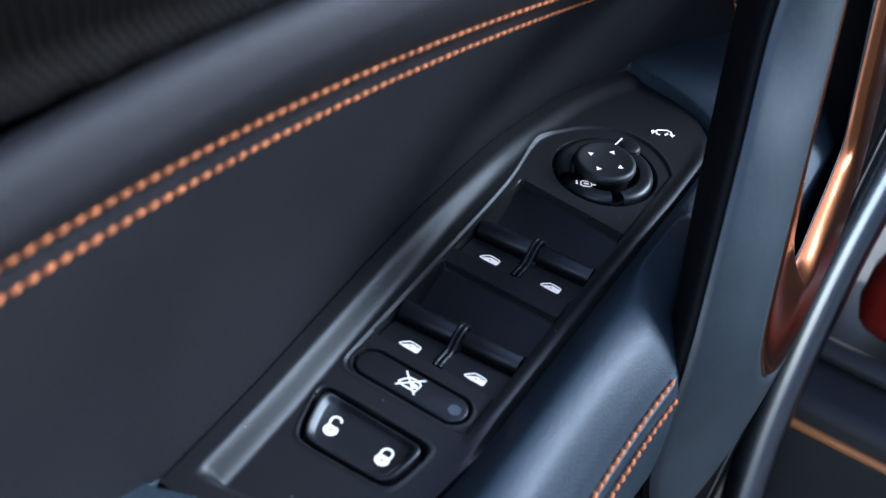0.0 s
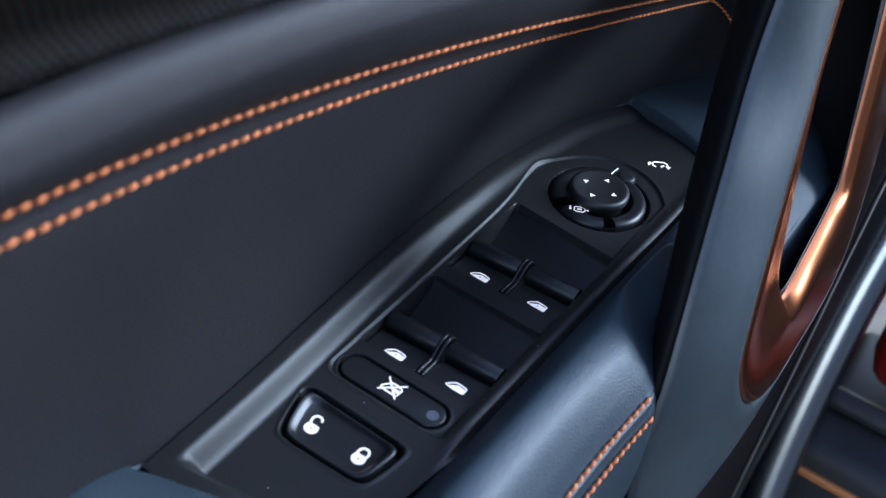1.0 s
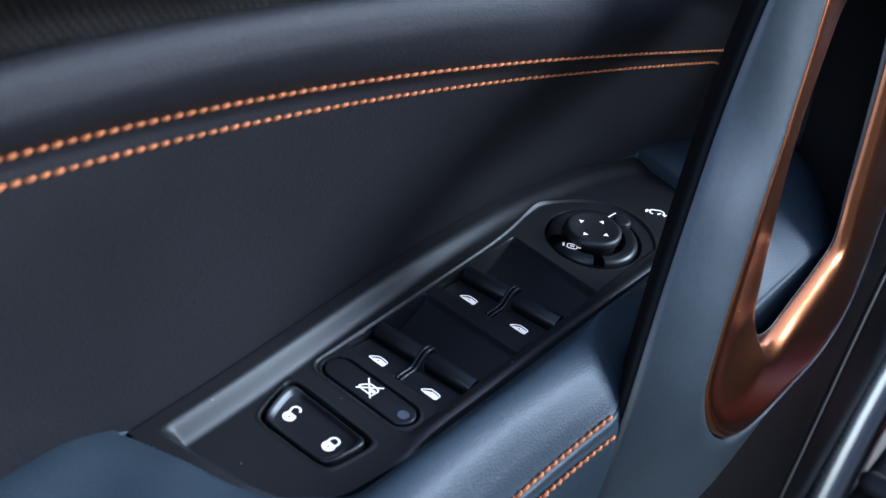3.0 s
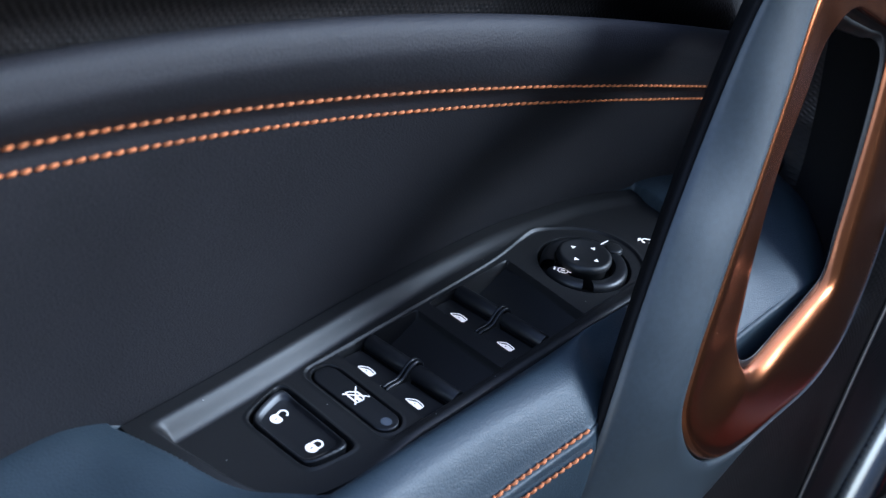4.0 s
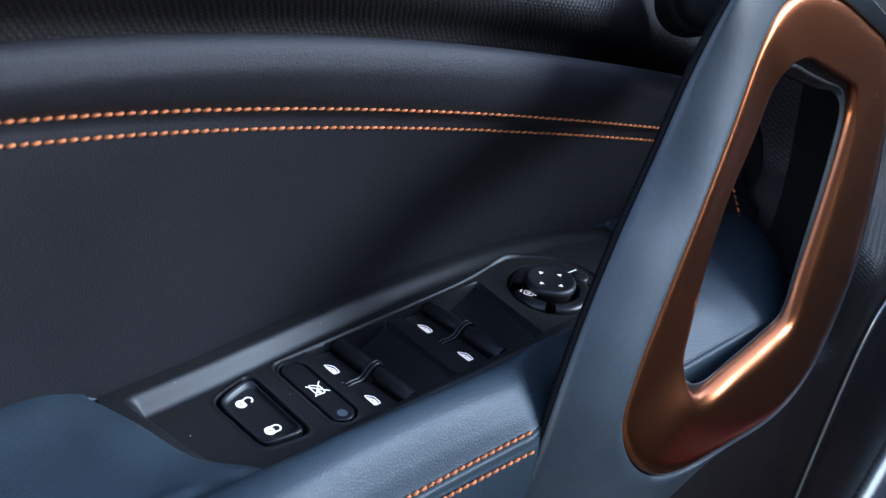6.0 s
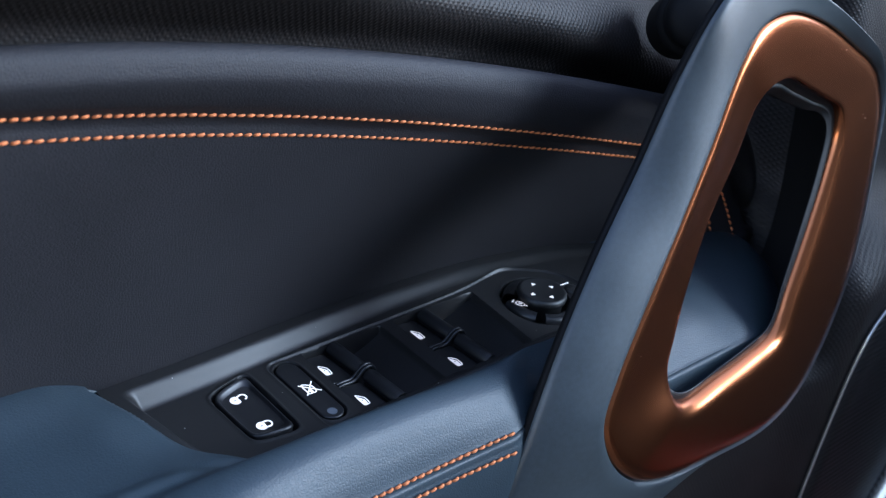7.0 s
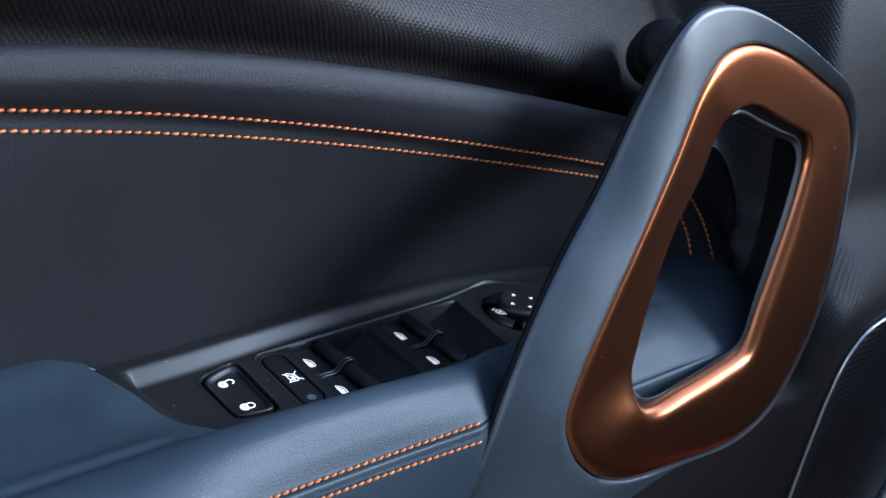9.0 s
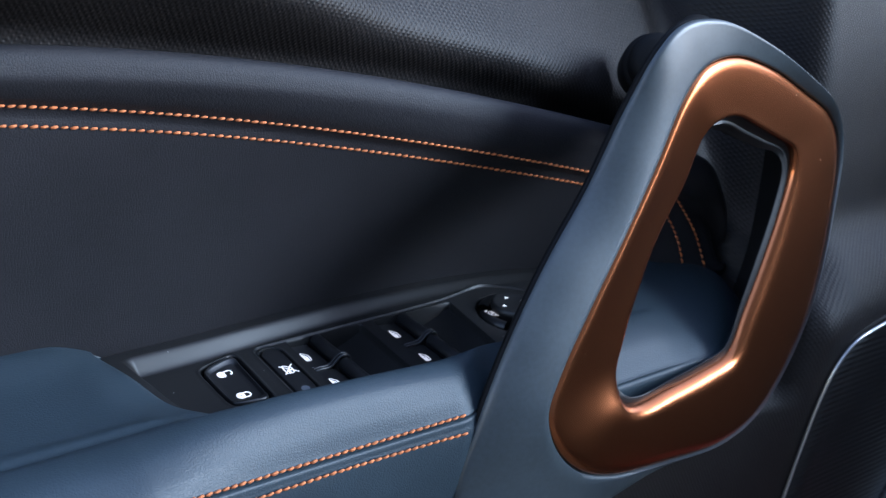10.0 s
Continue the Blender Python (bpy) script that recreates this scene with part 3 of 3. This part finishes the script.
# ================= switches =================
panel = thing("switch_panel", "black window and mirror switch panel set in the armrest", "switch panel")
xs = np.arange(-126.6, 175.6, 0.4)
ys = np.r_[-40, np.arange(-36, 33.01, 0.4), np.arange(33.6, 48, 0.7), 60]
verts = []
for x in xs:
    y0, y1 = float(near_y(x)), float(far_y(x))
    if x < -92:
        a, b = float(near_y(-92)), float(far_y(-92))
        row = y0 + (y1 - y0) * (np.clip(ys, a, b) - a) / (b - a)
    else:
        row = np.clip(ys, y0, y1)
    y = np.r_[y0 - 0.4, y0, row, y1, y1]
    z = bezel_z(np.full_like(y, x), y)
    z[0] -= 7
    z[1] -= 0.8
    z[-2] -= 0.5
    z[-1] -= 5
    verts += [(x, a, b) for a, b in zip(y, z)]
ts = range(len(ys) + 4)
bezel = mesh_part("bezel", verts, grid_faces(len(xs), len(ts)), PLASTIC, panel, "satin black plastic bezel", 50)


def flat(name, pieces, height, parent, label="white printed symbol", material=None):
    """Thin raised print: outlines (x, y) laid at height(x, y)."""
    bm = bmesh.new()
    for ring in pieces:
        vs = [bm.verts.new((x, y, height(x, y))) for x, y in ring]
        face = bm.faces.new(vs)
        if face.normal.z < 0:
            face.normal_flip()
    top = bm.faces[:]
    out = bmesh.ops.extrude_face_region(bm, geom=top)
    for v in out["geom"]:
        if isinstance(v, bmesh.types.BMVert):
            v.co.z += 0.12
    return part(name, bm, material or WHITE, parent, label)


def ribbon(points, width, closed=False):
    """Quads of a stroke along a line of (x, y)."""
    p = np.asarray(points, float)
    n = len(p)
    side = []
    for i in range(n):
        a, b = p[(i - 1) % n] if closed or i else p[i], p[(i + 1) % n] if closed or i < n - 1 else p[i]
        d = (b - a) / (np.linalg.norm(b - a) + 1e-9)
        side.append((-d[1], d[0]))
    side = np.array(side) * width / 2
    out = []
    for i in range(n if closed else n - 1):
        j = (i + 1) % n
        out.append([p[i] - side[i], p[j] - side[j], p[j] + side[j], p[i] + side[i]])
    return out


def arc(cx, cy, r, a0, a1, n=14):
    return [(cx + r * math.cos(radians(a)), cy + r * math.sin(radians(a))) for a in np.linspace(a0, a1, n)]


def placed(pieces, cx, cy, turn=0.0, size=1.0):
    c, s = math.cos(radians(turn)) * size, math.sin(radians(turn)) * size
    return [[(cx + x * c - y * s, cy + x * s + y * c) for x, y in ring] for ring in pieces]


# symbols, drawn with their right along +x and their top along +y, in millimetres
ROOF = ribbon([(-3.3, -1.6), (-2.4, -0.2), (-0.5, 1.65), (1.7, 1.8), (4.0, 1.45), (4.65, 0.8)], 0.6)
WINDOW = ROOF + [[(-3.4, -1.9), (-2.3, -1.5), (-0.4, -0.1), (0.65, 0.6), (0.65, -2.3), (-0.8, -2.3)], [(0.65, -0.3), (1.35, -0.3), (1.35, 0.83), (1.1, 0.85), (0.65, 0.6)],
                 [(0.65, -2.3), (0.65, -1.0), (1.35, -1.0), (1.35, -2.3)], [(1.35, -2.3), (1.35, 0.83), (3.9, 0.5), (4.75, 0.5), (4.9, -1.6), (4.3, -2.3)]]
BODY_LOCK = [[(-0.9, 0), (-0.7, -0.45), (0.3, -0.25), (0.5, 0), (1.9, 0), (1.9, -2.0), (1.2, -2.6)] + arc(0, 0, 2.9, 262, 180, 8),
             [(-0.9, 0)] + arc(0, 0, 2.9, 180, 98, 8) + [(1.2, 2.6), (1.9, 2.0), (1.9, 0), (0.5, 0), (0.3, 0.25), (-0.7, 0.45)]]
# ---- lock rocker ----
ring = []
for a in np.linspace(0, 2 * math.pi, 96, endpoint=False):
    lo_r, hi_r = 0.0, 40.0
    for _ in range(30):
        m = (lo_r + hi_r) / 2
        if lock_sd(-74.8 + m * math.cos(a), 3 + m * math.sin(a)) < -1.3:
            lo_r = m
        else:
            hi_r = m
    ring.append((lo_r * math.cos(a), lo_r * math.sin(a)))
ring = np.array(ring)


def lock_top(x, y):
    return 5.6 + 1.5 * float(sm(y - 3.0, 11.5, 19)) + 1.2 * float(sm(-(y - 3.0), 12.5, 20))


verts = []
for s, dz in ((1.0, -6.0), (1.0, -1.0), (0.985, -0.4), (0.955, 0.0), (0.905, 0.0), (0.88, -0.25), (0.815, -1.15), (0.79, -1.25), (0.5, -1.3), (0.32, -1.3), (0.15, -1.3)):
    for x, y in ring:
        px, py = -74.8 + x * s, 3 + y * s
        verts.append((px, py, lock_top(px, py) + dz + 0.3))
verts.append((-74.8, 3, lock_top(-74.8, 3) - 1.0))
n = len(ring)
faces = [(r * n + i, r * n + (i + 1) % n, (r + 1) * n + (i + 1) % n, (r + 1) * n + i) for r in range(10) for i in range(n)]
faces += [(10 * n + i, 10 * n + (i + 1) % n, len(verts) - 1) for i in range(n)]
lock = mesh_part("lock_button", verts, faces, BUTTON, panel, "black door lock rocker button", 40)
lift = lambda x, y: lock_top(x, y) - 0.78
shackle_open = ribbon([(1.6, 1.9), (3.0, 2.3)] + arc(4.2, 0.6, 2.0, 120, -80, 14), 0.9)
shut = ribbon([(1.6, 2.0), (3.2, 2.1)] + arc(3.2, 0, 2.1, 80, -80, 10) + [(3.2, -2.1), (1.6, -2.0)], 0.9)
flat("unlock_symbol", placed(BODY_LOCK + shackle_open, -76.4, 11.8, 0, 0.86), lift, lock)
flat("lock_symbol", placed(BODY_LOCK + shut, -76.2, -7.6, 0, 0.86), lift, lock)

# ---- window lock-out button ----
cap = [(-46.2 + x, y) for x, y in [(5.6 * math.cos(a), 16.8 + 5.6 * math.sin(a)) for a in np.linspace(0, math.pi, 16)] + [(5.6 * math.cos(a), -14.4 + 5.6 * math.sin(a)) for a in np.linspace(math.pi, 2 * math.pi, 16)]]
lockout = part("window_lockout_button", bevelled(prism(cap, 0.5, 5.4), 0.8, 3), BUTTON, panel, "black pill-shaped window lockout button")
outline = ROOF + ribbon([(-3.2, -1.7), (-0.8, -2.1), (4.4, -2.1), (4.7, 0.9)], 0.6) + [[(0.6, 0.2), (3.9, 0.4), (4.3, -0.9), (2.6, -1.2)]]
crossed = [[(x * 0.9 - 0.5, y * 1.1 + 0.4) for x, y in ring] for ring in outline] + ribbon([(-3.5, 4.0), (3.9, -3.2)], 0.6) + ribbon([(-3.6, -3.0), (4.0, 4.3)], 0.6)
flat("window_lockout_symbol", placed(crossed, -46.0, 2.2, -90), lambda x, y: 5.42, lockout)
flat("indicator_lens", [arc(-46.4, -15.6, 2.2, 0, 345, 24)], lambda x, y: 5.4, lockout, "small grey unlit indicator lens", LAMP_OFF)


# ---- window rockers ----
def rocker(x0, y0, y1, rib):
    """A pull-up window switch: plate, round lip and the rib beside its neighbour. x0: the plate's rear end."""
    prof = [(0, -8), (0, 2.0), (0.5, 2.5), (5, 2.1), (10, 1.6), (13.4, 1.3), (14.0, 0.6), (14.2, -1.6), (15.4, -1.8)]
    prof += [(18.4 + 3.6 * math.cos(radians(a)), 3.0 + 3.6 * math.sin(radians(a))) for a in np.linspace(222, -62, 24)] + [(20.0, -8)]
    bm = bmesh.new()
    face = bm.faces.new([bm.verts.new((x0 + x, y0, z)) for x, z in prof])
    out = bmesh.ops.extrude_face_region(bm, geom=[face])
    for v in out["geom"]:
        if isinstance(v, bmesh.types.BMVert):
            v.co.y = y1
    edges = [e for e in bm.edges if len(e.link_faces) == 2 and abs(e.verts[0].co.y - e.verts[1].co.y) < 0.01]
    bmesh.ops.bevel(bm, geom=edges, offset=0.4, segments=2, profile=0.6, affect="EDGES", clamp_overlap=True)
    for v in bm.verts:
        v.co.x -= 0.06 * v.co.y
    ob = part("window_switch", bm, BUTTON, panel, "black pull-up window switch", 35)
    line = [(x0 + x, rib, z) for x, z in [(2.6, 2.0), (5, 2.4), (10, 2.2), (12.2, 2.9), (14.0, 4.8), (16.0, 6.8), (18.4, 7.6), (20.6, 6.9), (22.3, 4.8), (22.8, 1.4), (22.6, -5)]]
    v, f = tube(spline(line, 5), 0.85, 12)
    mesh_part("separator_rib", v, f, BUTTON, ob, "", 60)
    yc = (y0 + y1) / 2
    flat("window_symbol", placed(WINDOW, x0 + 5.6 - 0.06 * yc, 12.9 if yc > 0 else -12.5, -90, 0.93), lambda x, y: 2.72 - 0.095 * (x - x0), ob)
    return ob


for x0 in (-34.0, 21.0):
    rocker(x0, 2.3, 23.5, 1.15)
    rocker(x0, -23.1, -1.7, -0.75)


# ---- mirror control ----
def turned(profile, cx, cy, sides=72, gaps=()):
    """A turned ring from (radius, z) rows about a vertical axis; gaps: (start, end) in degrees left open."""
    verts, faces = [], []
    m = len(profile)
    for k in range(sides):
        a = 2 * math.pi * k / sides
        verts += [(cx + r * math.cos(a), cy + r * math.sin(a), z) for r, z in profile]
    for k in range(sides):
        a = 360.0 * (k + 0.5) / sides
        if any(g0 <= a <= g1 for g0, g1 in gaps):
            continue
        j = (k + 1) % sides
        faces += [(k * m + i, j * m + i, j * m + i + 1, k * m + i + 1) for i in range(m - 1)]
    return verts, faces


control = mesh_part("mirror_selector_ring", *turned([(20.4, 0), (20.4, 5.2), (19.8, 6.4), (18.8, 7.0), (17.2, 7.2), (14.6, 6.6), (13.8, 5.0), (13.6, 0)], 99, 0, 96, ((212, 228), (138, 158))), BUTTON, panel, "black mirror selector ring with two notches", 35)
knob = mesh_part("mirror_knob", *turned([(0.01, 10.6), (5, 10.7), (9.2, 11.2), (10.9, 11.7), (12.0, 11.6), (12.8, 10.8), (13.0, 9.5), (12.7, 7.8), (11.5, 6.4), (11.5, 0)], 98, 0.5, 72), KNOB, panel, "matt black mirror joystick knob", 50)
for a in (45, 135, 225, 315):
    cx, cy = 98 + 6.9 * math.cos(radians(a - 45)), 0.5 + 6.9 * math.sin(radians(a - 45))
    tri = [(1.25, 0.0), (-0.8, 1.25), (-0.8, -1.25)]
    flat("arrow_symbol", placed([tri], cx, cy, a - 45), lambda x, y: 11.15, knob, "white printed arrow")
mesh_part("pointer_tab", *turned([(0.01, 8.3), (2.8, 8.25), (3.9, 7.9), (4.5, 7.2), (4.6, 5.5)], 118.2, -2.4, 40), PLASTIC, control, "raised round grey pointer tab", 50)
flat("pointer_line", ribbon([(113.6, 3.6), (121.6, 3.1)], 0.65), lambda x, y: 7.2, control, "white pointer line")
mirror = ribbon([(-2.6, -1.4), (-1.6, -2.0), (1.6, -2.0), (2.6, -1.2), (2.6, 1.0), (1.4, 1.7), (-1.8, 1.7), (-2.6, 1.0)], 0.7, closed=True) + [[(-1.2, -0.6), (1.2, -0.6), (1.2, 0.6), (-1.2, 0.6)], [(-5.2, -1.2), (-4.0, -1.2), (-4.2, 1.6), (-5.0, 1.6)], [(3.0, -0.6), (4.6, -0.6), (4.6, 0.2), (3.0, 0.2)]]
flat("mirror_symbol", placed(mirror, 84.0, 1.6, -62, 0.85), lambda x, y: 7.25, control)
folding = ribbon([(-3.0, 1.2), (-2.0, 2.0), (1.8, 2.0), (3.0, 1.0), (3.0, -0.8)], 0.8) + ribbon([(-3.0, 1.2), (-3.0, -0.6), (-1.8, -1.2)], 0.8) + [[(2.0, -0.6), (4.4, -0.8), (3.0, -2.4)], [(-5.0, -0.9), (-3.4, 0.6), (-3.8, 2.0), (-5.0, 1.2)], [(0.2, -1.6), (1.8, -0.4), (1.6, 0.4), (0, -0.6)]]
flat("mirror_fold_symbol", placed(folding, 138.2, -9.6, -55, 1.1), lambda x, y: 6.6, bezel)

# ---- lint and dust ----
def flecks(name, places, parent, at=(0, 0, 0)):
    """Tiny pale specks, each a small uneven grain."""
    rng = random.Random(11)
    pieces = []
    for x, y, z in places:
        r = rng.uniform(0.16, 0.34)
        v = [(x - at[0] + r * rng.uniform(0.6, 1.3) * dx, y - at[1] + r * rng.uniform(0.6, 1.3) * dy, z - at[2] + r * rng.uniform(0.5, 1.0) * dz) for dx, dy, dz in ((1, 0, 0), (0, 1, 0), (-1, 0, 0), (0, -1, 0), (0, 0, 1), (0, 0, -1))]
        pieces.append((v, [(0, 1, 4), (1, 2, 4), (2, 3, 4), (3, 0, 4), (1, 0, 5), (2, 1, 5), (3, 2, 5), (0, 3, 5)]))
    v, f = joined(pieces)
    return tagged(mesh_part(name, v, f, LINT, parent, "pale dust specks", 0), kind="stuff")


rng = random.Random(5)
spots = [(-57.6, 4.8), (-30, -25.6), (4, -26.2), (-96, 30), (-20, 33), (62, 31), (112, -27), (-104, 6), (76, -18)]
flecks("dust", [(x, y, float(bezel_z(x, y)) + 0.1) for x, y in spots], bezel)
spots = []
for _ in range(6):
    i, w = rng.randrange(N), rng.uniform(0.15, 0.6)
    q = ro3[i] * (1 - w) + ri3[i] * w + back * -1.7
    spots.append(q)
flecks("dust", spots, ring_part, (160, -60, 40))

# ================= outside the door =================
ground = thing("ground", "worn pale beige concrete paving beside the car", "ground", kind="structure")
bm = bmesh.new()
bmesh.ops.create_grid(bm, x_segments=8, y_segments=8, size=400000)
bmesh.ops.translate(bm, vec=(0, 0, -760), verts=bm.verts[:])
part("paving", bm, PAVING, ground)


def slab(name, x0, x1, y0, y1, z0, z1, material, label="", r=8.0, parent=None):
    bm = bmesh.new()
    bmesh.ops.create_cube(bm, size=1)
    bmesh.ops.scale(bm, vec=(x1 - x0, y1 - y0, z1 - z0), verts=bm.verts[:])
    bmesh.ops.translate(bm, vec=((x0 + x1) / 2, (y0 + y1) / 2, (z0 + z1) / 2), verts=bm.verts[:])
    bmesh.ops.bevel(bm, geom=bm.edges[:], offset=r, segments=3, profile=0.5, affect="EDGES")
    return part(name, bm, material, parent or car, label)


slab("sill", 452, 640, -1500, -100, -640, -404, RUBBER, "black sill", 14)
slab("trim_strip", 447, 455, -1500, -100, -436, -428, ORANGE, "orange trim strip", 3)
slab("jamb", 520, 600, -420, -117, -384, -300, RED, "red painted door jamb", 30)
# unseen block for the cabin: darkens reflections, its height set to shade the sun
slab("cabin_shade_block", 600, 1500, -1500, -130, -404, 250, RUBBER, "unseen dark cabin stand-in that shades the door's front", 40)
# added slab above the view, blocks sky from the bezel's front reflections
slab("reflection_block", 215, 900, 70, 110, 215, 760, RUBBER, "unseen black slab added to darken reflections", 20, door)
slab("door_shell", -420, 700, 78, 215, -700, 100, RED, "red painted outer door shell", 30, door)
slab("door_seal", 500, 524, -1500, -100, -404, -384, RUBBER, "black rubber seal", 12)
